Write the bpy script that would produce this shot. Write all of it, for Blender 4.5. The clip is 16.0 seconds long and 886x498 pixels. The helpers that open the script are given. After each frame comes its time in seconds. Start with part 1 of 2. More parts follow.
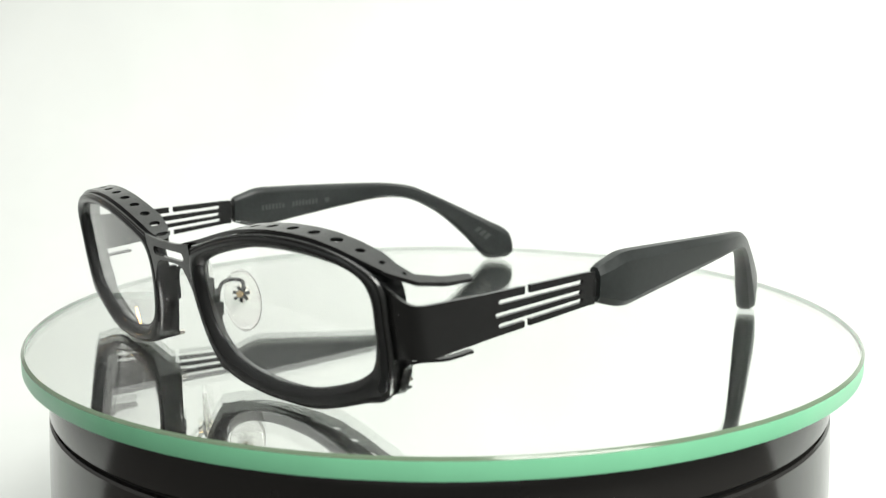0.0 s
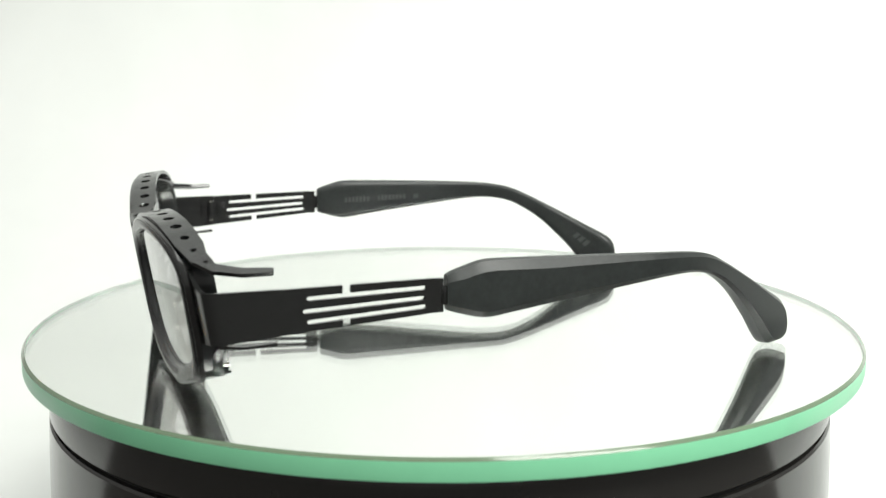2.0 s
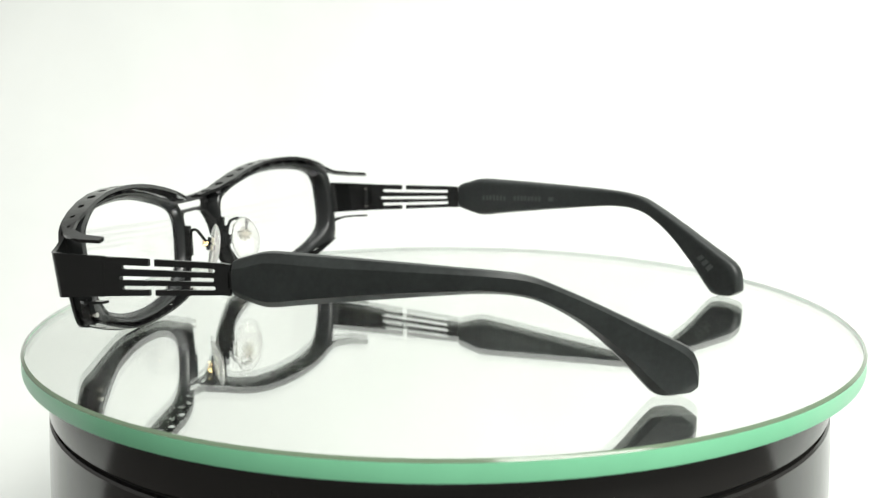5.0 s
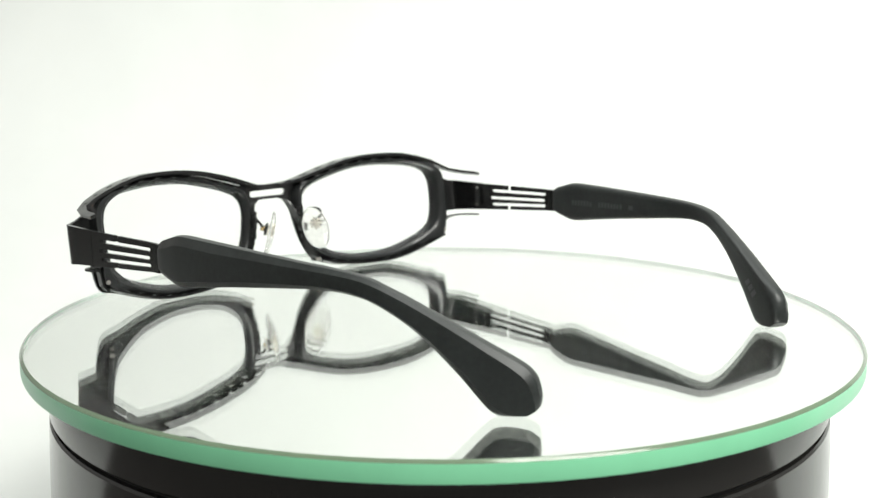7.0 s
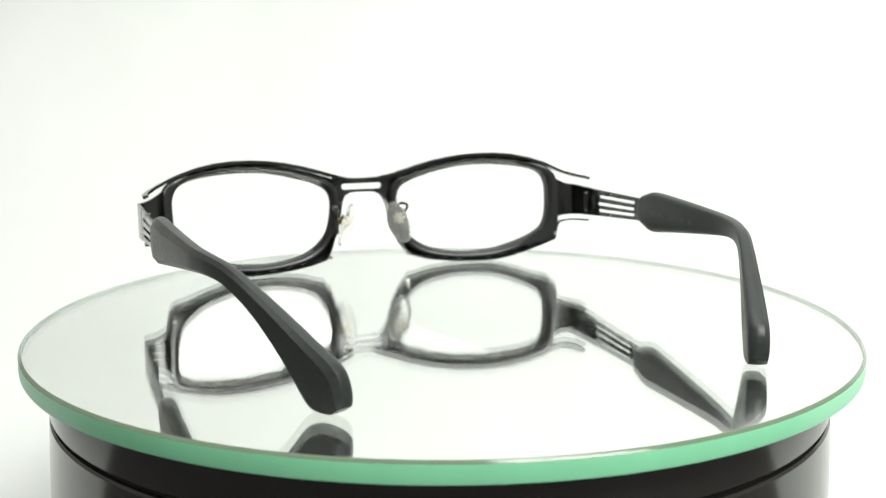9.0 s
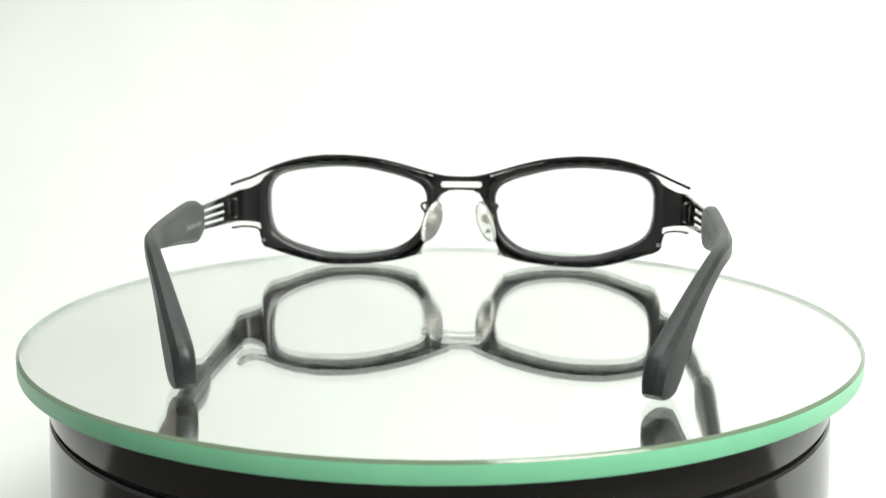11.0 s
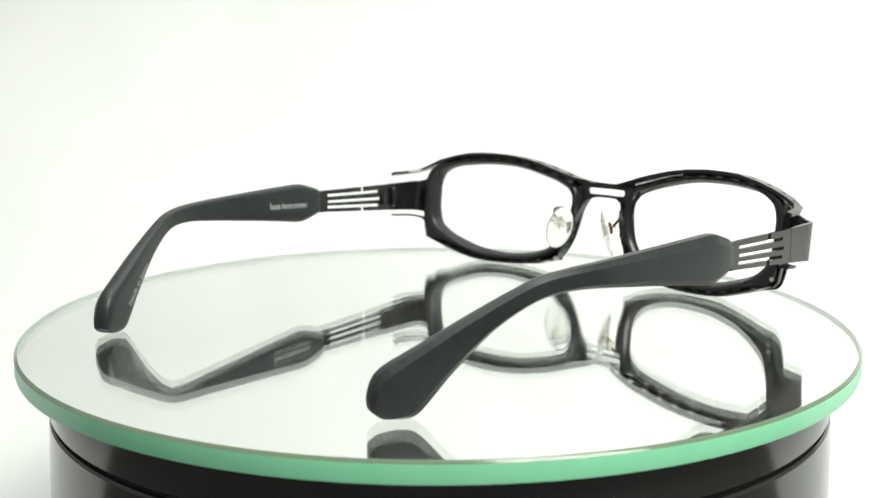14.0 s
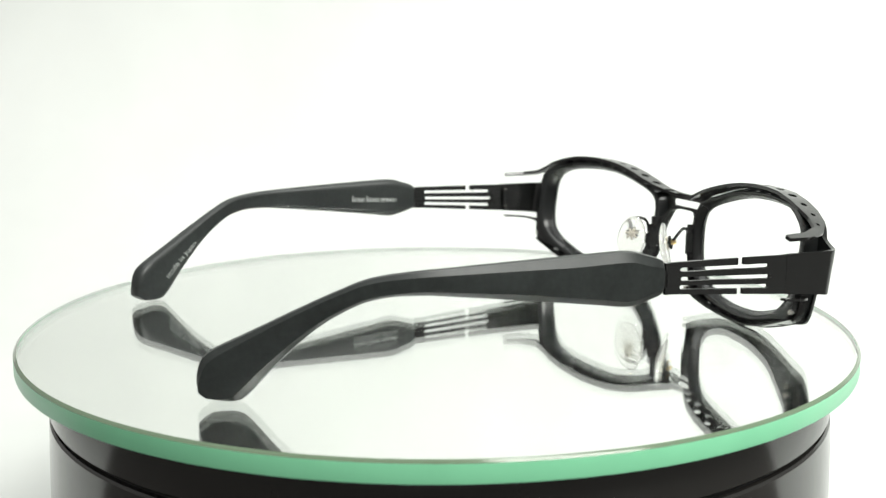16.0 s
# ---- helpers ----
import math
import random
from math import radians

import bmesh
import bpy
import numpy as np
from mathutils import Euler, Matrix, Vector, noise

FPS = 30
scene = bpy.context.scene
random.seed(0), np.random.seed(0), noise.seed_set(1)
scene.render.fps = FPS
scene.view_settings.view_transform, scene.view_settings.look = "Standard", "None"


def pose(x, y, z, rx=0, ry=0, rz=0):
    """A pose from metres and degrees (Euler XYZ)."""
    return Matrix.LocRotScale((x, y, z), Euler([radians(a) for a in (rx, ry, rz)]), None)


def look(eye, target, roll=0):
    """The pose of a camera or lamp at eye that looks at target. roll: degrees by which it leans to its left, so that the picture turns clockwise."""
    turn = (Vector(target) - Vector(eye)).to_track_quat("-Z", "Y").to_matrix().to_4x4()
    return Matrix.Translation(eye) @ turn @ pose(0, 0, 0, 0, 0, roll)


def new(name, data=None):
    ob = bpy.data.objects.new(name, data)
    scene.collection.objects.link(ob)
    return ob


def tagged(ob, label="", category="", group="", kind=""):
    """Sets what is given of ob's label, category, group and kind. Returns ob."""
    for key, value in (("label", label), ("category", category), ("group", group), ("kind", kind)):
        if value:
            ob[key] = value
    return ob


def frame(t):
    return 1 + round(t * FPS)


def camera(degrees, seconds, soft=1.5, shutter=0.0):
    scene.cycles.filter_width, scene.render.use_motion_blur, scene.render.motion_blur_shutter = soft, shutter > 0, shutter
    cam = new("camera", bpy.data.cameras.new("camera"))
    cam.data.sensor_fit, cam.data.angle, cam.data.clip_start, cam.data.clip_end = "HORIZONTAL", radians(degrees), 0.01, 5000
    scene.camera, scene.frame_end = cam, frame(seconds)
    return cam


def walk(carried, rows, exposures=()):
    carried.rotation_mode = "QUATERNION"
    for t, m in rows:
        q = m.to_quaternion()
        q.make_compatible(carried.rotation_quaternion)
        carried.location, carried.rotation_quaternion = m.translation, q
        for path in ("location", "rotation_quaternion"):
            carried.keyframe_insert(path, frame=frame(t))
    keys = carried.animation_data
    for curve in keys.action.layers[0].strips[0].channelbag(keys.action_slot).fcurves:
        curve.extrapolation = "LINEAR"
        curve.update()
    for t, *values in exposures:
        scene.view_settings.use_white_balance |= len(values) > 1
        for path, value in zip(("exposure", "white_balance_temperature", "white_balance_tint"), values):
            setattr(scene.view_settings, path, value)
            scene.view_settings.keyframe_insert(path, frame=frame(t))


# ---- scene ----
# The camera stands still before a small turntable; one unit of the plan below is a millimetre.
cam = camera(43.83, 16.0, 1.3)
EYE = Vector((-0.00127, -0.2769, 0.06727))
FWD = Vector((0.00677, 0.98441, -0.17581))
cam.data.dof.use_dof = True
cam.data.dof.focus_distance, cam.data.dof.aperture_fstop = 0.248, 26
walk(cam, [(0, look(EYE, EYE + FWD)), (16, look(EYE, EYE + FWD))])

# ---------------------------------------------------------------- light
world = bpy.data.worlds.new("studio")
scene.world = world
world.use_nodes = True
world.node_tree.nodes["Background"].inputs[0].default_value = (1.0, 0.985, 0.935, 1)
world.node_tree.nodes["Background"].inputs[1].default_value = 0.43


def area_lamp(name, eye, target, size, watts, colour=(1, 1, 1)):
    data = bpy.data.lights.new(name, "AREA")
    data.shape, data.size, data.size_y = "RECTANGLE", size[0], size[1]
    data.energy, data.color = watts, colour
    ob = new(name, data)
    ob.matrix_basis = look(eye, target)
    return ob


area_lamp("softbox", (0.45, -0.45, 0.76), (0.45, 0.45, 0.24), (0.6, 0.6), 18.2, (0.99, 1, 0.945))
area_lamp("top_light", (-0.02, 0.08, 1.05), (0.02, 0.3, 0), (0.8, 0.6), 6.3, (0.98, 1.0, 0.97))
scene.view_settings.exposure = 0.0

MM = 0.001


# ---------------------------------------------------------------- materials
def material(name, colour, rough=0.5, metal=0.0, coat=0.0, spec=0.5):
    m = bpy.data.materials.new(name)
    m.use_nodes = True
    b = m.node_tree.nodes["Principled BSDF"]
    b.inputs["Base Color"].default_value = (*colour, 1)
    b.inputs["Roughness"].default_value = rough
    b.inputs["Metallic"].default_value = metal
    b.inputs["Coat Weight"].default_value = coat
    b.inputs["Coat Roughness"].default_value = 0.08
    b.inputs["Specular IOR Level"].default_value = spec
    return m


def varied(m, scale, amount, rough=0.0, bump=0.0, bump_scale=0.0, stretch=(1, 1, 1)):
    """Gives a material a fine and a coarse variation in colour, gloss and relief."""
    t = m.node_tree
    b = t.nodes["Principled BSDF"]
    co = t.nodes.new("ShaderNodeTexCoord")
    mp = t.nodes.new("ShaderNodeMapping")
    mp.inputs["Scale"].default_value = stretch
    t.links.new(co.outputs["Object"], mp.inputs["Vector"])
    fine = t.nodes.new("ShaderNodeTexNoise")
    fine.inputs["Scale"].default_value, fine.inputs["Detail"].default_value = scale, 6
    coarse = t.nodes.new("ShaderNodeTexNoise")
    coarse.inputs["Scale"].default_value, coarse.inputs["Detail"].default_value = scale / 9, 3
    both = t.nodes.new("ShaderNodeMath")
    both.operation = "ADD"
    for n in (fine, coarse):
        t.links.new(mp.outputs["Vector"], n.inputs["Vector"])
    t.links.new(fine.outputs["Fac"], both.inputs[0])
    t.links.new(coarse.outputs["Fac"], both.inputs[1])
    c = b.inputs["Base Color"].default_value[:3]
    ramp = t.nodes.new("ShaderNodeMapRange")
    ramp.inputs["From Min"].default_value, ramp.inputs["From Max"].default_value = 0.7, 1.3
    ramp.inputs["To Min"].default_value, ramp.inputs["To Max"].default_value = 1 - amount, 1 + amount
    t.links.new(both.outputs[0], ramp.inputs["Value"])
    mix = t.nodes.new("ShaderNodeVectorMath")
    mix.operation = "SCALE"
    mix.inputs[0].default_value = c
    t.links.new(ramp.outputs[0], mix.inputs["Scale"])
    t.links.new(mix.outputs[0], b.inputs["Base Color"])
    if rough:
        r0 = b.inputs["Roughness"].default_value
        rr = t.nodes.new("ShaderNodeMapRange")
        rr.inputs["From Min"].default_value, rr.inputs["From Max"].default_value = 0.7, 1.3
        rr.inputs["To Min"].default_value, rr.inputs["To Max"].default_value = max(0.02, r0 - rough), r0 + rough
        t.links.new(both.outputs[0], rr.inputs["Value"])
        t.links.new(rr.outputs[0], b.inputs["Roughness"])
    if bump:
        bp = t.nodes.new("ShaderNodeBump")
        bp.inputs["Strength"].default_value, bp.inputs["Distance"].default_value = 1.0, bump
        n = t.nodes.new("ShaderNodeTexNoise")
        n.inputs["Scale"].default_value, n.inputs["Detail"].default_value = bump_scale or scale, 4
        t.links.new(mp.outputs["Vector"], n.inputs["Vector"])
        t.links.new(n.outputs["Fac"], bp.inputs["Height"])
        t.links.new(bp.outputs["Normal"], b.inputs["Normal"])
    return m


def clear(name, colour, ior, rough=0.0):
    m = material(name, colour, rough)
    b = m.node_tree.nodes["Principled BSDF"]
    b.inputs["Transmission Weight"].default_value = 1.0
    b.inputs["IOR"].default_value = ior
    return m


M_PAPER = varied(material("white_paper", (0.60, 0.617, 0.602), 0.85), 11, 0.045, 0.0, 0.006, 5)
M_TABLE = varied(material("grey_table", (0.07, 0.067, 0.064), 0.5), 30, 0.15, 0.08)
M_ACETATE = varied(material("matte_black_acetate", (0.021, 0.0243, 0.0236), 0.37, 0.0, 0.0, 0.3), 900, 0.25, 0.06, 0.00001, 2500)
M_RIM = varied(material("satin_black_acetate", (0.014, 0.0153, 0.0153), 0.24, 0.0, 0.0, 0.4), 300, 0.08)
M_METAL = varied(material("black_enamelled_metal", (0.012, 0.0126, 0.0124), 0.17, 0.0, 0.0), 700, 0.12, 0.025)
M_STEEL = varied(material("polished_steel", (0.62, 0.6, 0.56), 0.22, 1.0), 800, 0.1, 0.05)
M_CREAM = varied(material("cream_pad_mount", (0.74, 0.70, 0.60), 0.35), 800, 0.06)
M_BRASS = varied(material("brass_screw", (0.66, 0.5, 0.26), 0.25, 1.0), 800, 0.1)
M_LENS = clear("coated_clear_lens", (1, 1, 1), 1.33)
M_SILICONE = clear("clear_silicone", (0.96, 0.96, 0.94), 1.28, 0.08)
M_SILICONE.node_tree.nodes["Principled BSDF"].inputs["Transmission Weight"].default_value = 0.86
M_GLASS = clear("plate_glass", (0.985, 1.0, 0.992), 1.52)
M_SILVER = varied(material("mirror_silver", (0.978, 0.99, 0.974), 0.012, 0.98), 60, 0.004)
M_EDGE = varied(material("ground_green_glass_edge", (0.25, 0.69, 0.41), 0.35), 150, 0.04, 0.05, 0.00002, 900)


# Dark olive base colour stands in for dim surroundings reflected in the chamfer.
M_BEVEL = varied(material("chamfer_painted_reflection", (0.12, 0.17, 0.11), 0.12), 150, 0.05)
# Colour of an added ring: how pale light through thin glass looks.
M_LINER = material("added_pale_liner", (0.72, 0.79, 0.74), 0.5)
M_BASE = varied(material("glossy_black_plastic", (0.016, 0.0152, 0.014), 0.13, 0.0, 0.0, 0.6), 60, 0.2, 0.02)
M_GROOVE = material("dark_groove", (0.006, 0.006, 0.006), 0.5)
M_BULB = material("warm_bulb", (0.9, 0.75, 0.5), 0.4)
M_BULB.node_tree.nodes["Principled BSDF"].inputs["Emission Color"].default_value = (1.0, 0.55, 0.2, 1)
M_BULB.node_tree.nodes["Principled BSDF"].inputs["Emission Strength"].default_value = 12
M_PRINT = material("pale_grey_print", (0.36, 0.375, 0.365), 0.5)
M_FAINT = material("faint_grey_print", (0.047, 0.050, 0.050), 0.5)


# ---------------------------------------------------------------- mesh helpers
def part(name, bm, mat, parent=None, label="", sharp=32, scale=MM, warp=None):
    """One mesh object out of a bmesh in millimetres."""
    bmesh.ops.recalc_face_normals(bm, faces=bm.faces)
    for v in bm.verts:
        v.co = (warp(v.co) if warp else v.co) * scale
    for f in bm.faces:
        f.smooth = True
    for e in bm.edges:
        if len(e.link_faces) == 2 and e.calc_face_angle(0) > radians(sharp):
            e.smooth = False
    me = bpy.data.meshes.new(name)
    bm.to_mesh(me)
    bm.free()
    me.materials.append(mat)
    ob = new(name, me)
    ob.parent = parent
    if label:
        ob["label"] = label
    return ob


def loft(bm, rings, closed=True, caps=True, around=False):
    """Skins rings of points with equal counts. around: the last ring joins the first."""
    vs = [[bm.verts.new(p) for p in r] for r in rings]
    n = len(vs[0])
    pairs = list(zip(vs, vs[1:])) + ([(vs[-1], vs[0])] if around else [])
    for a, b in pairs:
        for i in range(n if closed else n - 1):
            j = (i + 1) % n
            bm.faces.new((a[i], a[j], b[j], b[i]))
    if caps and not around and closed:
        bm.faces.new(vs[0])
        bm.faces.new(list(reversed(vs[-1])))
    return vs


def spline(pts, n, closed=False):
    """n points on a smooth curve through pts, evenly spaced along it."""
    pts = [np.array(p, float) for p in pts]
    m = len(pts)
    out = []
    for i in range(m if closed else m - 1):
        if closed:
            a, b, c, d = (pts[(i + k) % m] for k in (-1, 0, 1, 2))
        else:
            b, c = pts[i], pts[i + 1]
            a = pts[i - 1] if i else 2 * b - c
            d = pts[i + 2] if i + 2 < m else 2 * c - b
        for k in range(24):
            s = k / 24
            out.append(0.5 * (2 * b + (c - a) * s + (2 * a - 5 * b + 4 * c - d) * s * s + (3 * b - a - 3 * c + d) * s ** 3))
    out.append(pts[0] if closed else pts[-1])
    out = np.array(out)
    run = np.concatenate([[0], np.cumsum(np.linalg.norm(np.diff(out, axis=0), axis=1))])
    where = np.linspace(0, run[-1], n + 1 if closed else n)
    if closed:
        where = where[:-1]
    return np.stack([np.interp(where, run, out[:, k]) for k in range(out.shape[1])], 1)


def box(bm, lo, hi, bevel=0.0):
    r = bmesh.ops.create_cube(bm, size=1)["verts"]
    for v in r:
        for k in range(3):
            v.co[k] = lo[k] + (v.co[k] + 0.5) * (hi[k] - lo[k])
    if bevel:
        bmesh.ops.bevel(bm, geom=list({e for v in r for e in v.link_edges}), offset=bevel, segments=2, affect="EDGES", profile=0.5)


def tube(bm, pts, radius, n=10):
    """A round rod along pts."""
    pts = [Vector(p) for p in pts]
    rings, side = [], None
    for i, p in enumerate(pts):
        d = (pts[min(i + 1, len(pts) - 1)] - pts[max(i - 1, 0)]).normalized()
        side = (side - d * side.dot(d)).normalized() if side else d.orthogonal().normalized()
        up = d.cross(side)
        rings.append([p + radius * (side * math.cos(a) + up * math.sin(a)) for a in (2 * math.pi * k / n for k in range(n))])
    loft(bm, rings)


def lathe(bm, profile, n=160, around=False):
    """Turns a profile of (radius, height) about the z axis."""
    rings = [[(r * math.cos(a), r * math.sin(a), z) for r, z in profile] for a in (2 * math.pi * k / n for k in range(n))]
    loft(bm, rings, closed=around, caps=False, around=True)


# ---------------------------------------------------------------- turntable
TOP = 0.4          # height of the mirror's face
PLATE = 4.45        # thickness of the glass
RP = 102.3         # radius of the plate


def turn(t):
    """The turntable's angle at t seconds, in degrees: an even turn of about 12 degrees a second."""
    s = (t - 8) / 8
    return math.degrees(-0.21602 * t - 0.01065 * s * s + 0.00027 * s ** 3)


def mirror_plate():
    thing = tagged(new("mirror_plate"), "round back-silvered mirror glass disc with pale green ground edge", "mirror")
    bm = bmesh.new()
    rings = [(0.0, TOP), (40, TOP), (80, TOP), (RP - 0.7, TOP)]
    n = 160
    mid = bm.verts.new((0, 0, TOP))
    last = None
    for r, z in rings[1:]:
        ring = [bm.verts.new((r * math.cos(2 * math.pi * k / n), r * math.sin(2 * math.pi * k / n), z)) for k in range(n)]
        for k in range(n):
            j = (k + 1) % n
            bm.faces.new((last[k], ring[k], ring[j], last[j]) if last else (mid, ring[k], ring[j]))
        last = ring
    part("glass_disc", bm, M_GLASS, thing, "clear thick mirror glass", 4)
    bm = bmesh.new()
    lathe(bm, [(0.001, TOP - PLATE + 0.35), (RP - 0.6, TOP - PLATE + 0.35), (RP - 0.6, TOP - PLATE + 0.02), (0.001, TOP - PLATE + 0.02)])
    bmesh.ops.remove_doubles(bm, verts=bm.verts, dist=0.01)
    part("silvering", bm, M_SILVER, thing, "reflecting silver coat beneath the glass")
    bm = bmesh.new()
    lathe(bm, [(RP, TOP - 0.6), (RP, TOP - PLATE + 0.5), (RP - 0.12, TOP - PLATE + 0.12), (RP - 0.5, TOP - PLATE)])
    bevel = bmesh.new()
    lathe(bevel, [(RP - 0.7, TOP), (RP - 0.05, TOP - 0.5), (RP, TOP - 0.6)])
    part("bevel", bevel, M_BEVEL, thing, "polished glass chamfer, dark reflection put into its colour", 50)
    # Added opaque ring, hides the green edge where the far side shows through.
    liner = bmesh.new()
    lathe(liner, [(RP - 0.75, TOP - 0.25), (RP - 0.35, TOP - 0.7), (RP - 0.35, TOP - PLATE + 0.36)])
    part("added_edge_liner", liner, M_LINER, thing, "added opaque ring, pale as the far edge looks through the glass", 50)
    part("edge", bm, M_EDGE, thing, "pale green ground glass edge", 50)
    return thing


def turntable():
    z0 = TOP - PLATE
    thing = tagged(new("turntable_base"), "glossy black round plastic display turntable under the mirror", "turntable")
    thing.location.x = -0.0001
    rb = 96.1
    bm = bmesh.new()
    lathe(bm, [(0.5, z0 - 0.02), (rb - 1.0, z0 - 0.02), (rb - 0.3, z0 - 0.3), (rb, z0 - 1.0), (rb, -14.5), (rb - 0.4, -14.9), (0.5, -14.9)])
    part("top_ring", bm, M_BASE, thing, "", 40)
    bm = bmesh.new()
    lathe(bm, [(0.5, -14.9), (rb - 1.6, -14.9), (rb - 1.6, -16.1), (0.5, -16.1)])
    part("groove", bm, M_GROOVE, thing, "dark gap between ring and drum")
    bm = bmesh.new()
    lathe(bm, [(0.5, -16.1), (rb - 0.4, -16.1), (rb + 0.1, -16.6), (rb + 0.5, -24.0), (rb + 0.8, -34.0), (rb + 0.9, -69.0), (rb + 0.6, -70.0), (0.5, -70.0)])
    part("drum", bm, M_BASE, thing, "", 40)
    return thing


# ---------------------------------------------------------------- eyeglasses
def fy(x, z):
    """Depth of the front's face: it wraps round and leans."""
    return 0.0019 * x * x + 0.15 * (25 - z)


APERTURE = [(59.9, 21), (59.7, 25), (58.0, 28.2), (53.8, 30.05), (46.3, 31.1), (38.4, 31.4), (30.7, 30.85), (23.0, 29.2), (16.3, 27.2), (12.5, 25), (11.1, 21.5),
            (11.8, 16), (13.2, 11.8), (16.3, 8.3), (21.1, 5.7), (27.8, 4.3), (34.6, 4.0), (42.2, 4.7), (49.2, 6.7), (54.4, 8.9), (58.0, 11.8), (59.5, 16)]
RIM = [(62.6, 20.50), (62.5, 26.00), (60.6, 29.25), (54.9, 31.95), (47.2, 33.45), (39.0, 33.85), (30.3, 33.25), (21.7, 31.55), (14.1, 29.35), (9.4, 27.30), (8.0, 22.00),
       (8.8, 15.80), (10.6, 10.00), (13.7, 5.50), (19.3, 2.60), (27.4, 1.30), (35.1, 0.95), (42.4, 1.35), (49.6, 3.20), (55.9, 5.40), (60.9, 7.40), (62.5, 13.50)]


def loop(pts, each=5):
    """A smooth closed line through pts, with the same number of points on each stretch."""
    out = []
    m = len(pts)
    for i in range(m):
        a, b, c, d = (np.array(pts[(i + k) % m], float) for k in (-1, 0, 1, 2))
        for k in range(each):
            q = k / each
            out.append(0.5 * (2 * b + (c - a) * q + (2 * a - 5 * b + 4 * c - d) * q * q + (3 * b - a - 3 * c + d) * q ** 3))
    return np.array(out)


LOOP, EDGE = loop(APERTURE), loop(RIM)
OUT = EDGE - LOOP


def at_temple(x):
    """0 round most of the lens, 1 on its temple side, where the rim is a deep block."""
    return min(1.0, max(0.0, (x - 50) / 7))


def around_lens(side, off, depth):
    """A line between the lens opening (off 0) and the rim's outer edge (off 1), set back by depth.
    off may be a pair: round most of the lens, and on its temple side."""
    most, temple_side = off if isinstance(off, tuple) else (off, off)
    out = []
    for (x, z), (dx, dz) in zip(LOOP, OUT):
        w = at_temple(x)
        o = most + (temple_side - most) * w
        px, pz = x + dx * o, z + dz * o
        q = (0.8 + 0.2 * min(1.0, max(0.0, (x - 9) / 20)) + 0.32 * w) if depth > 1 else 1.0
        out.append((side * px, fy(px, pz) + depth * q, pz + 0.13 * depth * q))
    return out


def rim(side, thing):
    prof = [(0.0, 0.9), (0.07, 0.1), (0.22, -0.35), (0.4, -0.75), (0.6, -0.9), (0.84, -0.85), (0.95, -0.6), (1.0, -0.1), (1.0, 0.6), ((0.8, 0.99), 3.4), ((0.7, 0.94), 4.0),
            ((0.58, 0.6), 4.15), ((0.42, 0.16), 3.95), ((0.3, 0.08), 3.6), ((0.1, 0.03), 2.2), (0.0, 1.5)]
    bm = bmesh.new()
    loft(bm, [around_lens(side, o, d) for o, d in prof], around=True)
    frame_rim = part("lens_rim", bm, M_RIM, thing, "thick satin black acetate rim", 60)
    bm = bmesh.new()
    prof = [(0.96, -0.35), (1.02, -0.55), (1.12, -0.55), (1.17, -0.4), (1.17, 0.4), (0.96, 0.4)]
    loft(bm, [around_lens(side, o, d) for o, d in prof], around=True)
    part("front_ring", bm, M_METAL, thing, "thin glossy black metal outline", 60)
    bm = bmesh.new()
    seat = LOOP + OUT * 0.15
    steps = (1.0, 0.8, 0.6, 0.4, 0.2)
    skins = [[[(side * (36.5 + (x - 36.5) * q), fy(36.5 + (x - 36.5) * q, 18 + (z - 18) * q) + d, 18 + (z - 18) * q) for x, z in seat] for q in steps] for d in (0.7, 1.9)]
    loft(bm, list(reversed(skins[1])) + skins[0])
    ob = part("lens", bm, M_LENS, frame_rim, "clear demo lens", 40)
    ob.visible_shadow = False


def strip(bm, rows, thick):
    """A metal strip: rows of (edge, width vector, hole radius) with a round hole in each cell where the radius is not 0."""
    n = len(rows)
    edge = [Vector(r[0]) for r in rows]
    far = [Vector(r[0]) + Vector(r[1]) for r in rows]
    up = []
    for i in range(n):
        a, b = max(i - 1, 0), min(i + 1, n - 1)
        nn = (edge[b] - edge[a]).cross(far[i] - edge[i]).normalized()
        up.append(nn if nn.z > 0 or abs(nn.z) < 1e-6 else -nn)
    for i in range(n - 1):
        lift = [up[i], up[i + 1]]
        def at(u, v, w):
            p = edge[i].lerp(edge[i + 1], u).lerp(far[i].lerp(far[i + 1], u), v)
            return p + (lift[0].lerp(lift[1], u)) * w
        length = (edge[i + 1] - edge[i]).length
        width = (far[i] - edge[i]).length
        r = rows[i][2]
        outer = [(0, 0), (0.25, 0), (0.5, 0), (0.75, 0), (1, 0), (1, 0.5), (1, 1), (0.75, 1), (0.5, 1), (0.25, 1), (0, 1), (0, 0.5)]
        layers = []
        for w in (0, thick):
            o = [bm.verts.new(at(u, v, w)) for u, v in outer]
            h = []
            if r:
                for u, v in outer:
                    a = math.atan2((v - 0.5) * width, (u - 0.5) * length)
                    h.append(bm.verts.new(at(0.5 + r * math.cos(a) / length, 0.5 + r * math.sin(a) / width, w)))
                for k in range(12):
                    bm.faces.new((o[k], o[(k + 1) % 12], h[(k + 1) % 12], h[k]))
            else:
                bm.faces.new(o)
            layers.append((o, h))
        (o0, h0), (o1, h1) = layers
        for k in range(12):
            j = (k + 1) % 12
            on_left, on_right = k in (10, 11), k in (4, 5)
            if not (on_left and i > 0) and not (on_right and i < n - 2):
                bm.faces.new((o0[k], o0[j], o1[j], o1[k]))
            if r:
                bm.faces.new((h0[k], h0[j], h1[j], h1[k]))
    bmesh.ops.remove_doubles(bm, verts=bm.verts, dist=0.004)


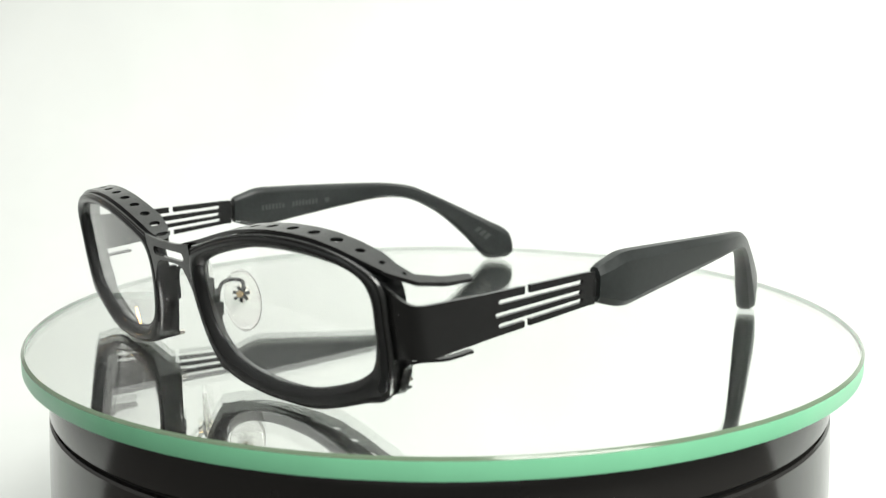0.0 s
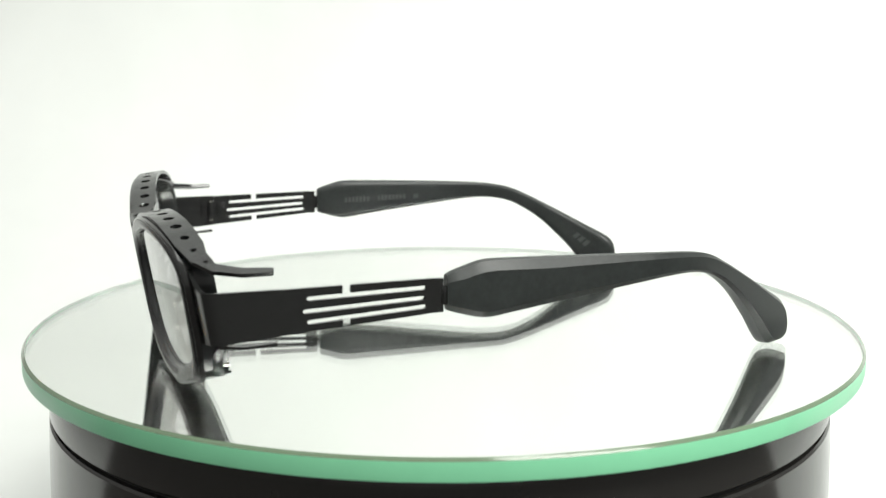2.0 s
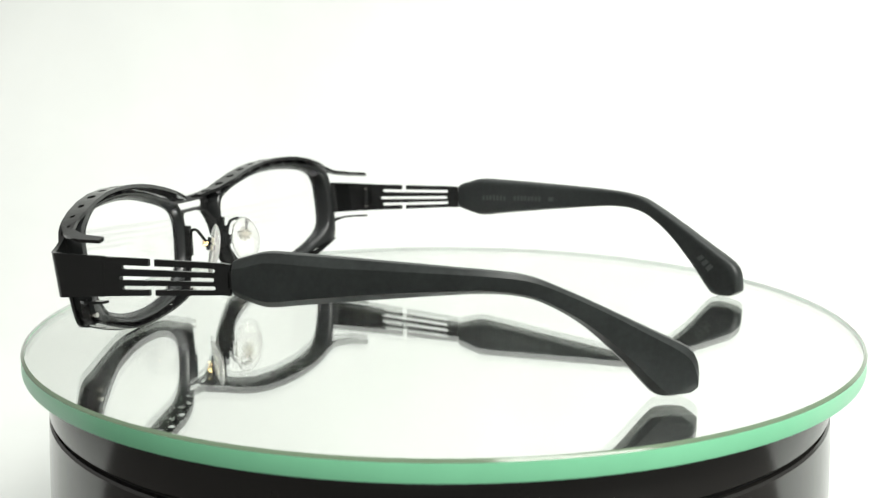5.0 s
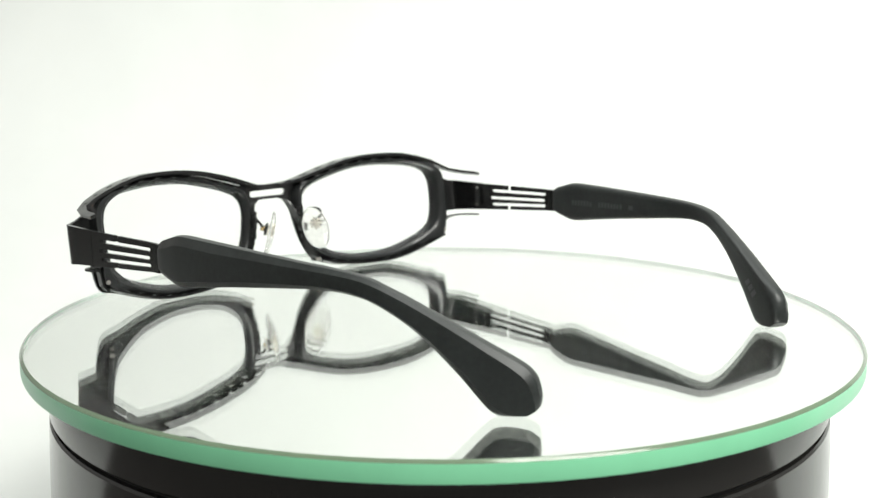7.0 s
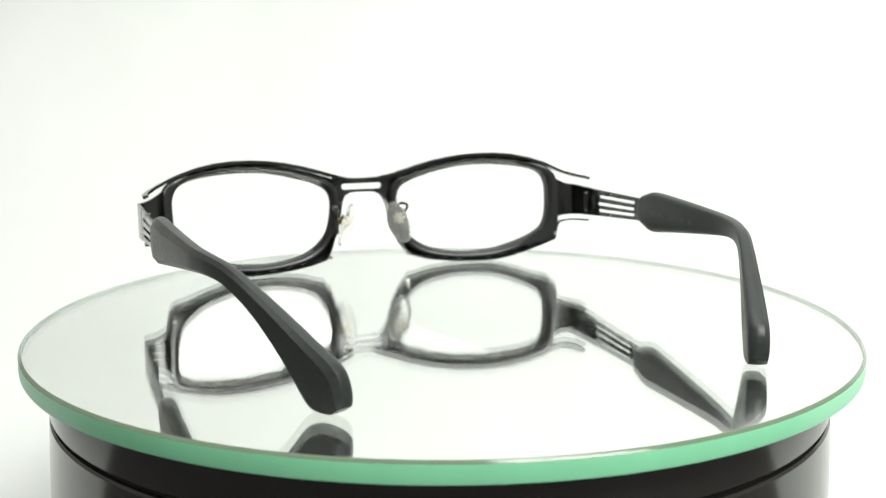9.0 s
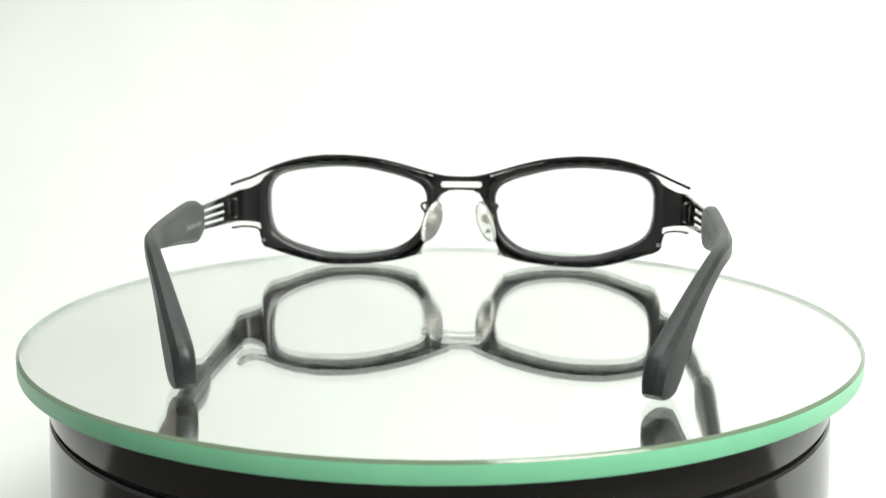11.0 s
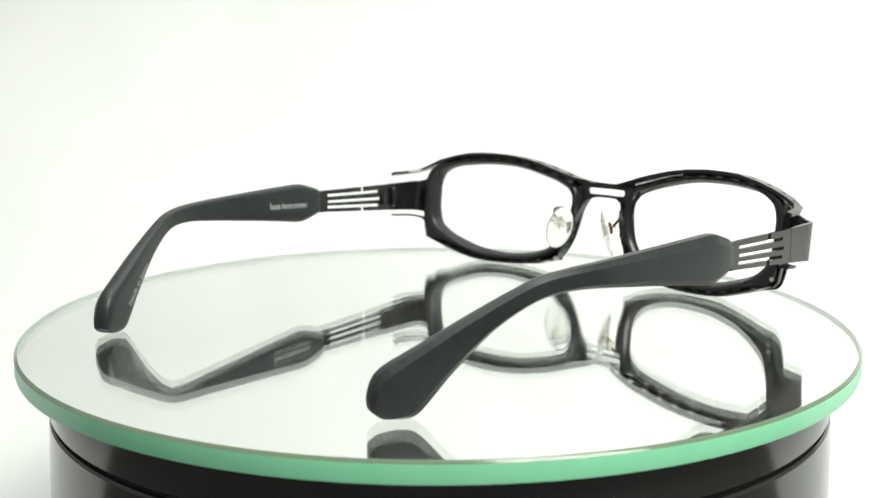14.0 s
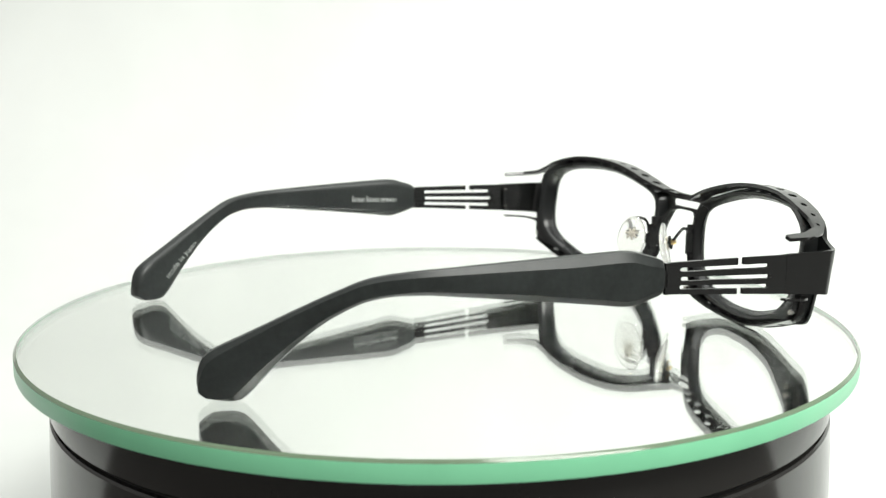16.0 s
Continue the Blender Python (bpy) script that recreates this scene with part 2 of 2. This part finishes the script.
def brow(side, thing):
    """Perforated band over the lens that runs out into a free prong beside the temple."""
    top = [(x, fy(x, z) + 0.5 * min(1.0, x / 16), z - 0.25 + 0.1 * min(1.0, x / 16)) for x, z in ((3.8, 27.6), (9, 28.7), (14.5, 30.3), (23, 32.6), (31.5, 34.0), (40, 34.4), (48, 33.9), (55, 32.3))]
    line = spline(top + [(60.6, 7.0, 30.2), (64.8, 9.4, 28.5), (67.3, 12.6, 27.6), (68.7, 16.6, 27.3), (69.0, 22.7, 27.4)], 15)
    rows = []
    for i, (x, y, z) in enumerate(line):
        q = i / 14
        w = 1.8 + 3.6 * min(1, q / 0.1) if q < 0.7 else 5.4 - 3.1 * min(1, (q - 0.7) / 0.15) - 0.9 * max(0, (q - 0.87) / 0.13)
        a = min(1, max(0, (q - 0.74) / 0.14)) * 1.45
        hole = 0.0 if i > 11 else 1.15 if i < 9 else 1.05 - 0.16 * (i - 8)
        if i == 0:
            hole = 0.95
        rows.append(((side * x, y, z), (-side * w * math.sin(a), w * math.cos(a), 0.13 * w * math.cos(a) + 0.4 * w * math.sin(a)), hole))
    bm = bmesh.new()
    strip(bm, rows, 0.85)
    part("brow_band", bm, M_METAL, thing, "perforated glossy black metal brow band with prong", 40)
    line = spline([(13.5, 0, 3.6), (17, 0, 2.5), (24, 0, 1.3), (34.5, 0, 0.65), (43, 0, 1.05), (50, 0, 2.8), (56, 0, 4.8), (61.2, 0, 6.8)], 11)
    rows = [((side * x, fy(x, z) - 0.4, z), (0, 5.8, 0.75), 1.0 if 0 < i < 9 else 0.0) for i, (x, _, z) in enumerate(line)]
    bm = bmesh.new()
    strip(bm, rows, 0.5)
    part("lower_band", bm, M_METAL, thing, "perforated glossy black metal lower band", 40)
    # corner hook and lower prong
    bm = bmesh.new()
    hook = spline([(61.0, 12.0, 6.9), (62.2, 11.8, 8.2), (62.6, 11.8, 10.5), (63.4, 12.2, 12.6), (66.4, 14.6, 13.5), (68.8, 17.2, 13.8), (69.2, 23.0, 14.3)], 12)
    rows = []
    for i, (x, y, z) in enumerate(hook):
        a = min(1, max(0, (i - 3) / 4)) * 1.4
        w = 1.9 - 0.4 * min(1, i / 7)
        rows.append(((side * x, y, z), (-side * w * math.sin(a), w * math.cos(a), 0), 0.0))
    strip(bm, rows, 0.55)
    part("lower_prong", bm, M_METAL, thing, "short black metal prong under the temple", 40)
    # closing screws under the lens, at the nose and at the temple
    for name, x, z, y, r in (("rim_screw", 12.6, 4.9, 5.2, 0.62), ("closing_barrel", 61.2, 9.4, 5.2, 0.6)):
        bm = bmesh.new()
        tube(bm, [(side * x, fy(x, z) + y - 1.0, z), (side * x, fy(x, z) + y + 0.1, z), (side * x, fy(x, z) + y + 0.25, z + 0.02)], r, 14)
        part(name, bm, M_STEEL, thing, "tiny bright steel screw")
    # plain flange on the nose side
    line = spline([(4.2, 0, 23.7), (6.0, 0, 22.9), (7.2, 0, 20.5), (8.7, 0, 15.6), (10.8, 0, 9.4), (12.4, 0, 5.6), (14.5, 0, 3.6)], 14)
    rows = [((side * x, fy(x, z) - 0.5, z), (0, 1.2 + 3.6 * min(1, i / 5), 0), 0.0) for i, (x, _, z) in enumerate(line)]
    bm = bmesh.new()
    strip(bm, rows, 0.5)
    part("nose_flange", bm, M_METAL, thing, "", 40)


def bridge(thing):
    """Sheet bridge with a long slot."""
    xs = [-9.4, -8.2, -7.2, -6.6, -6.35, -6.0, -5.4, -4.0, -2.0, 0.0, 2.0, 4.0, 5.4, 6.0, 6.35, 6.6, 7.2, 8.2, 9.4]
    bm = bmesh.new()
    lay = []
    for d in (-0.75, 0.25):
        cols = []
        for x in xs:
            a = abs(x)
            zt = 28.3 + 0.009 * a * a
            zb = 24.0 - (0.06 * max(0, a - 2.5) ** 2 if a < 5 else 0.375 + 1.0 * (a - 5) ** 1.35)
            half = 0.95 * math.sqrt(max(0.0, 1 - (max(0, a - 5.65) / 0.95) ** 2)) if a < 6.6 else 0.01
            zs = (zb, 25.75 - half, 25.75 + half, zt)
            cols.append([bm.verts.new((x, fy(x, z) + d, z)) for z in zs])
        lay.append(cols)
    for cols in lay:
        for i in range(len(xs) - 1):
            for k in range(3):
                if k == 1 and abs(xs[i] + xs[i + 1]) / 2 < 6.6:
                    continue
                bm.faces.new((cols[i][k], cols[i + 1][k], cols[i + 1][k + 1], cols[i][k + 1]))
    f, b = lay
    for i in range(len(xs) - 1):
        inside = abs(xs[i] + xs[i + 1]) / 2 < 6.6
        for k in ((0, 1, 2, 3) if inside else (0, 3)):
            bm.faces.new((f[i][k], f[i + 1][k], b[i + 1][k], b[i][k]))
    part("bridge", bm, M_METAL, thing, "glossy black metal bridge with a slot", 40)


def sheet(bm, cols, solid, thick):
    """Sheet metal: columns of (x, y, normal, heights); solid(i, k) tells whether a cell is metal."""
    lay = []
    for s in (0.5, -0.5):
        lay.append([[bm.verts.new((x + nx * thick * s, y + ny * thick * s, z)) for z in zs] for x, y, nx, ny, zs in cols])
    m, h = len(cols), len(cols[0][4])
    ok = lambda i, k: 0 <= i < m - 1 and 0 <= k < h - 1 and solid(i, k)
    f, b = lay
    for i in range(m - 1):
        for k in range(h - 1):
            if not ok(i, k):
                continue
            bm.faces.new((f[i][k], f[i + 1][k], f[i + 1][k + 1], f[i][k + 1]))
            bm.faces.new((b[i][k], b[i][k + 1], b[i + 1][k + 1], b[i + 1][k]))
            for di, dk, p, q in ((0, -1, (i, k), (i + 1, k)), (0, 1, (i, k + 1), (i + 1, k + 1)), (-1, 0, (i, k), (i, k + 1)), (1, 0, (i + 1, k), (i + 1, k + 1))):
                if not ok(i + di, k + dk):
                    bm.faces.new((f[p[0]][p[1]], f[q[0]][q[1]], b[q[0]][q[1]], b[p[0]][p[1]]))


def set_back(p):
    """Moves the temples' plan to where they join the front."""
    return Vector((p.x, p.y - 2.5 - 0.6 * max(0.0, p.y - 95) / 50, p.z + 0.15 + 0.5 * min(1.0, max(0.0, (63 - p.y) / 8))))


def lean_back(p):
    """The corner of the end piece leans with the front and sits behind its metal outline."""
    q = set_back(p)
    q.y += min(1.0, max(0.0, (20 - p.y) / 8)) * (0.8 + 0.15 * (24 - q.z))
    return q


# the acetate arm: upper edge, lower edge and thickness, from the hinge end to the tip
ARM = spline([(57.9, 25.4, 57.9, 18.4, 2.8), (58.4, 25.8, 58.7, 18.1, 3.2), (61.5, 27.0, 62.2, 17.3, 3.8), (65.6, 28.15, 66.2, 16.65, 4.2), (73.4, 28.1, 73.3, 17.6, 4.1), (87.4, 27.65, 87.4, 19.5, 3.7),
              (103.6, 27.0, 103.7, 21.5, 3.3), (112.3, 26.4, 110.4, 21.95, 3.1), (118.4, 25.3, 115.6, 21.6, 3.1), (123.4, 23.1, 120.4, 20.1, 3.3), (131, 19.1, 127.1, 15.7, 3.8),
              (140, 14.1, 133.9, 8.9, 4.5), (145.8, 10.9, 138.4, 3.4, 4.8), (147.8, 9.0, 139.9, 1.7, 4.8), (148.5, 7.0, 141.2, 0.8, 4.7), (148.8, 4.6, 143.6, 0.64, 4.5), (148.5, 2.7, 146.4, 1.1, 4.0)], 72)
PLAN = spline([(50, 69.3), (57, 69.2), (75, 68.4), (95, 66.8), (107, 65.3), (117, 62.1), (130, 55.4), (150, 44.6)], 200)


def arm_point(side, row, u, v):
    """A point of the arm's section: u across its thickness (0.5 outside), v up its height."""
    yt, zt, yb, zb, w = row
    y, z = yb + (yt - yb) * v, zb + (zt - zb) * v
    x = np.interp(y, PLAN[:, 0], PLAN[:, 1])
    lean = (np.interp(y - 2, PLAN[:, 0], PLAN[:, 1]) - np.interp(y + 2, PLAN[:, 0], PLAN[:, 1])) / 4
    q = 1 / math.hypot(1, lean)
    return (side * (x + w * u * q), y + w * u * q * lean, z)


def on_inside(side, y, z, lift=0.05):
    """The place on the arm's inner face at about (y, z)."""
    best = None
    for row in ARM:
        yt, zt, yb, zb, w = row
        v = ((y - yb) * (yt - yb) + (z - zb) * (zt - zb)) / ((yt - yb) ** 2 + (zt - zb) ** 2)
        v = min(0.8, max(0.2, v))
        gap = math.hypot(yb + (yt - yb) * v - y, zb + (zt - zb) * v - z)
        if best is None or gap < best[0]:
            best = (gap, row, v)
    _, row, v = best
    x = arm_point(side, row, -0.5 - lift / row[4], v)[0]
    return (x, y, z)


def along_tip(side, low_y, v):
    """A place on the inner face of the curved tip, by the lower edge's y and the height v across the arm."""
    lows = [row[2] for row in ARM[:68]]
    k = min(range(len(lows)), key=lambda i: abs(lows[i] - low_y))
    j = min(k + 1, len(lows) - 1) if low_y > lows[k] else max(k - 1, 0)
    f = 0.0 if j == k or lows[j] == lows[k] else (low_y - lows[k]) / (lows[j] - lows[k])
    return arm_point(side, ARM[k] * (1 - f) + ARM[j] * f, -0.56, v)


def strokes(side, thing, name, spans, slope, z0, label, ink):
    """Rows of small upright print strokes on the arm's inner face: (from, to, height)."""
    bm = bmesh.new()
    for a, b, h in spans:
        low = z0 + slope * (a - spans[0][0])
        ring = [on_inside(side, y, z) for y, z in ((a, low), (b, low), (b, low + h), (a, low + h))]
        bm.faces.new([bm.verts.new(p) for p in ring])
    part(name, bm, ink, thing, label, warp=set_back)


def prints(side, thing):
    rnd = random.Random(5)
    if side > 0:
        spans, y = [], 78.8
        for n in (4, 4, 5):
            for k in range(n):
                h = 1.95 if (n == 4 and k == 0) else 1.25
                spans.append((y, y - 0.32, h))
                spans.append((y - 0.62, y - 0.9, h if k % 2 else 1.2))
                y -= 1.06
            y -= 0.5
        strokes(side, thing, "print_mark", spans, 0.05, 21.9, "pale grey printed maker's mark", M_PRINT)
        data = bpy.data.curves.new("lettering", "FONT")
        data.body, data.size = "made in Japan", 2.0
        src = bpy.data.objects.new("lettering", data)
        scene.collection.objects.link(src)
        bpy.context.view_layer.update()
        me = bpy.data.meshes.new_from_object(src.evaluated_get(bpy.context.evaluated_depsgraph_get()))
        bpy.data.objects.remove(src)
        bm = bmesh.new()
        bm.from_mesh(me)
        bpy.data.meshes.remove(me)
        wide = max(v.co.x for v in bm.verts)
        for v in bm.verts:
            v.co = along_tip(side, 137.9 - 8.4 * v.co.x / wide, 0.27 + 0.135 * v.co.y)
        part("lettering", bm, M_PRINT, thing, "small pale lettering made in Japan", warp=set_back)
    else:
        spans = []
        for a, b in ((66.2, 73.8), (76.5, 85.3)):
            y = a
            while y < b:
                spans.append((y, y + 0.75, 1.3 + 0.3 * rnd.random()))
                y += 1.15
        strokes(side, thing, "size_print", spans + [(87.8, 89.4, 1.4)], 0.03, 21.6, "faint grey unreadable size print", M_FAINT)
        bm = bmesh.new()
        for a in (137.6, 136.4, 135.2):
            bm.faces.new([bm.verts.new(along_tip(side, y, v)) for y, v in ((a, 0.4), (a - 0.8, 0.4), (a - 0.8, 0.62), (a, 0.62))])
        part("tip_print", bm, M_FAINT, thing, "small faint mark on the tip", warp=set_back)


def temple(side, thing):
    # end piece: from the rim round the corner to the hinge
    plan = spline([(61.8, 10.4), (64.0, 10.7), (67.2, 11.3), (68.9, 12.2), (69.45, 14.2), (69.5, 20), (69.5, 26.4)], 22)
    cols = []
    for i, (x, y) in enumerate(plan):
        d = plan[min(i + 1, 21)] - plan[max(i - 1, 0)]
        n = np.array([d[1], -d[0]]) / np.linalg.norm(d)
        g = max(0.0, 1 - i / 6.5)
        top, low = 24.2 + 0.004 * (y - 15) + 3.4 * g ** 1.6, 14.55 + 0.085 * (y - 15) - 1.0 * g ** 2
        cols.append((side * x, y, side * n[0], n[1], [low, low + (top - low) / 2, top]))
    bm = bmesh.new()
    sheet(bm, cols, lambda i, k: True, 0.9)
    part("end_piece", bm, M_METAL, thing, "bent black metal end piece", 40, warp=lean_back)
    # slotted metal spring
    ys = [26.4, 26.48, 29.6, 30.2, 30.35, 30.6, 30.95, 31.15, 31.45, 31.8, 34, 37.7, 39.2, 44, 49, 52.6, 53.0, 53.3, 53.5, 53.8, 55, 57.2]
    def heights(y):
        top, low = 24.15 + 0.017 * (y - 26), 15.55 + 0.083 * (y - 26)
        out = [low]
        for c, a, b in ((0.215, 30.95, 53.8), (0.47, 30.2, 53.5), (0.755, 30.95, 53.8)):
            e = min(y - a, b - y)
            half = 0.43 * math.sqrt(max(0.0, 1 - (max(0.0, 0.5 - e) / 0.5) ** 2)) if e > 0 else 0.01
            mid = low + c * (top - low)
            out += [mid - half, mid + half]
        return out + [top]
    def solid(i, k):
        a, b = ys[i], ys[i + 1]
        if k in (1, 5):
            return not (a >= 30.9 and b <= 53.85)
        if k == 3:
            return not (a >= 30.15 and b <= 53.55)
        if k == 6 and b < 26.7:
            return False
        if k in (0, 6):
            return not (a >= 37.6 and b <= 39.3)
        return True
    cols = [(side * 69.5, y, side, 0, heights(y)) for y in ys]
    bm = bmesh.new()
    sheet(bm, cols, solid, 0.8)
    arm = part("temple_spring", bm, M_METAL, thing, "flat black metal temple with three long slots", 40, warp=set_back)
    bm = bmesh.new()
    box(bm, (side * 69.4 - 0.5, 56.6, 19.6), (side * 69.4 + 0.5, 61.0, 23.2), 0.1)
    part("temple_tongue", bm, M_METAL, arm, warp=set_back)
    # hinge inside: three knuckles with a screw, and the leaf on the temple
    for z in (18.3, 20.05, 21.8):
        bm = bmesh.new()
        tube(bm, [(side * 68.1, 25.4, z - 0.78), (side * 68.1, 25.4, z - 0.68), (side * 68.1, 25.4, z + 0.68), (side * 68.1, 25.4, z + 0.78)], 1.05, 16)
        box(bm, (side * 68.7 - 0.4, 22.6, z - 0.7), (side * 68.7 + 0.4, 25.4, z + 0.7), 0.1)
        part("hinge_knuckle", bm, M_METAL, arm, warp=set_back)
    bm = bmesh.new()
    box(bm, (side * 68.75 - 0.35, 27.3, 18.0), (side * 68.75 + 0.35, 30.3, 22.2), 0.2)
    part("hinge_plate", bm, M_METAL, arm, warp=set_back)
    for z in (19.0, 21.2):
        bm = bmesh.new()
        tube(bm, [(side * 68.4, 28.8, z), (side * 68.2, 28.8, z)], 0.55, 12)
        part("rivet", bm, M_METAL, arm, warp=set_back)
    for z, h in ((22.6, 0.35), (17.35, -0.35)):
        bm = bmesh.new()
        tube(bm, [(side * 68.1, 25.4, z), (side * 68.1, 25.4, z + h)], 0.75, 12)
        part("hinge_screw", bm, M_STEEL, arm, "small bright screw head", warp=set_back)
    # acetate arm
    rings = []
    for yt, zt, yb, zb, w in ARM:
        h = math.hypot(yt - yb, zt - zb)
        ym = (yt + yb) / 2
        cut = min(0.22, 2.1 / h) if ym < 112 else max(0.14, 0.22 - 0.004 * (ym - 112))
        low = min(0.18, 1.5 / h) if ym < 112 else 0.16
        ring = []
        round_top = ((-0.17, 0.994), (-0.31, 0.972), (-0.41, 0.935), (-0.47, 0.88), (-0.495, 0.81), (-0.5, 0.72))
        outside = ((0.5, low), (0.52, 0.5), (0.5, 1 - cut), (0.24, 1 - 0.02), (0, 1))
        for u, v in outside + round_top + tuple((u, 1 - v) for u, v in reversed(round_top)) + ((0, 0), (0.26, 0.02)):
            ring.append(arm_point(side, (yt, zt, yb, zb, w), u, v))
        rings.append(ring)
    bm = bmesh.new()
    loft(bm, rings)
    sleeve = part("temple_arm", bm, M_ACETATE, thing, "matte black faceted acetate temple arm", 24.5, warp=set_back)
    prints(side, sleeve)


def nose_pad(side, thing):
    c = Vector((side * 8.2, 12.6, 15.4))
    tilt = Matrix.Rotation(side * radians(-17), 3, "Y") @ Matrix.Rotation(side * radians(-42), 3, "Z")
    out = tilt @ Vector((side, 0, 0))
    bm = bmesh.new()
    rings = []
    for k in range(11):
        a = -math.pi / 2 + math.pi * k / 10
        r, dx = max(0.02, math.cos(a)) ** 0.7, math.sin(a) * 0.85
        rings.append([c + tilt @ Vector((dx + 0.035 * side * (5.6 * r * math.sin(p)) ** 2 / 2, 3.9 * r * math.cos(p), 6.8 * r * math.sin(p))) for p in (2 * math.pi * j / 32 for j in range(32))])
    loft(bm, rings)
    pad = part("nose_pad", bm, M_SILICONE, thing, "clear oval silicone nose pad", 60)
    m = c + out * 1.4 + Vector((0, 0, 1.3))
    for name, lift, mat, tag in (("pad_mount", -0.8, M_CREAM, "cream star-shaped core of the pad"), ("pad_star", 0.1, M_METAL, "dark metal star behind the pad")):
        bm = bmesh.new()
        for k in range(7):
            a = 2 * math.pi * k / 7
            tube(bm, [m + out * (lift + 0.1), m + out * lift + tilt @ Vector((0, 1.8 * math.cos(a), 1.8 * math.sin(a)))], 0.36, 8)
        bmesh.ops.create_icosphere(bm, subdivisions=2, radius=0.95, matrix=Matrix.Translation(m + out * lift) @ tilt.to_4x4() @ Matrix.Diagonal((0.4, 1, 1, 1)))
        part(name, bm, mat, pad, tag)
    bm = bmesh.new()
    pts = spline([(side * 9.2, 5.0, 11.6), (side * 9.4, 5.6, 14.0), (side * 9.6, 6.2, 18.6), (side * 10.1, 7.0, 20.4), (side * 11.2, 9.0, 20.9), (side * 11.8, 10.6, 20.0), tuple(m + out * 0.5)], 40)
    tube(bm, pts, 0.42, 10)
    part("pad_arm", bm, M_METAL, thing, "bent black wire pad arm")
    # bracket behind the rim that carries the wire, with a stepped edge
    bm = bmesh.new()
    for z, d in ((12.2, 0.0), (14.9, 0.7), (17.6, 0.2), (20.0, -0.6)):
        x = 8.6 + 0.24 * (20 - z)
        box(bm, (side * x - 0.7, 2.2, z - 1.4), (side * x + 0.7, 6.0 + d, z + 1.4), 0.15)
    part("pad_bracket", bm, M_METAL, thing, "stepped black metal bracket of the nose pad")
    bm = bmesh.new()
    tube(bm, [m + out * 0.6, m + out * 1.7], 0.75, 14)
    part("pad_screw", bm, M_BRASS, pad, "tiny brass screw")


def eyeglasses():
    thing = tagged(new("eyeglasses"), "black eyeglasses with perforated metal brow and slotted temples, standing unfolded", "eyeglasses")
    bridge(thing)
    for side in (1, -1):
        rim(side, thing)
        brow(side, thing)
        temple(side, thing)
        nose_pad(side, thing)
    return thing


# ---------------------------------------------------------------- surroundings
def backdrop():
    """White paper sweep: it lies on the table, bends up and stands behind."""
    bm = bmesh.new()
    line = [(-0.03, -0.0712), (0.03, -0.0712), (0.09, -0.0712), (0.16, -0.0712), (0.25, -0.0712)] + [(0.25 + 0.2 * math.sin(a), 0.1288 - 0.2 * math.cos(a)) for a in (k * math.pi / 24 for k in range(1, 12))]
    line += [(0.45 + 0.0005 * k, 0.1288 + 0.06 * k) for k in range(16)]
    loft(bm, [[(x, y, z) for y, z in line] for x in np.linspace(-0.46, 0.74, 37)], closed=False, caps=False)
    for v in bm.verts:
        up = max(0.0, v.co.z)
        n = noise.noise(Vector((v.co.x * 5, v.co.z * 6, 0.3))) + 0.5 * noise.noise(Vector((v.co.x * 13, v.co.z * 11, 4.1)))
        v.co.y += 0.009 * n * min(1.0, up * 12)
    ob = part("backdrop", bm, M_PAPER, None, scale=1.0)
    tagged(ob, "white seamless paper backdrop with faint creases", "backdrop", kind="structure")
    bm = bmesh.new()
    box(bm, (-1.4, -1.2, -0.11), (1.4, 0.6, -0.072), 0.004)
    tagged(part("table", bm, M_TABLE, None, scale=1.0), "plain grey table under the paper backdrop", "table", kind="structure")


def bulb_lamp():
    """Small warm lamp that stands on the table beside the paper."""
    thing = tagged(new("table_lamp"), "small warm glowing bulb on a thin black stand", "lamp")
    thing.location = (-0.52, 0.36, -0.072)
    bm = bmesh.new()
    lathe(bm, [(0.1, 0), (34, 0), (35, 1), (35, 4), (33, 6), (6, 8), (4, 12), (4, 250), (0.1, 250)], 40)
    part("stand", bm, M_METAL, thing, "thin black lamp stand", 50)
    bm = bmesh.new()
    lathe(bm, [(0.1, 250), (4, 250), (4.1, 260), (4.6, 267), (5.2, 275), (4.5, 282), (2.6, 286), (0.1, 288)], 32)
    part("bulb", bm, M_BULB, thing, "warm glowing bulb", 60)
    return thing


bulb_lamp()
backdrop()
base = turntable()
plate = mirror_plate()
glasses = eyeglasses()


def motions():
    times = [k * 0.5 for k in range(33)]
    centre = Vector((-0.05647, -0.04876, 0.0))
    rows, spin = [], []
    for t in times:
        a = turn(t)
        p = Matrix.Rotation(radians(a), 3, "Z") @ centre
        rows.append((t, pose(p.x, p.y, -0.0002, 0, 0, a - 48.65)))
        e = Matrix.Rotation(radians(a), 3, "Z") @ Vector((0.00057, 0.00069, 0))
        spin.append((t, pose(e.x, e.y, 0, 0, 0, a)))
    walk(glasses, rows)
    walk(plate, spin)


motions()
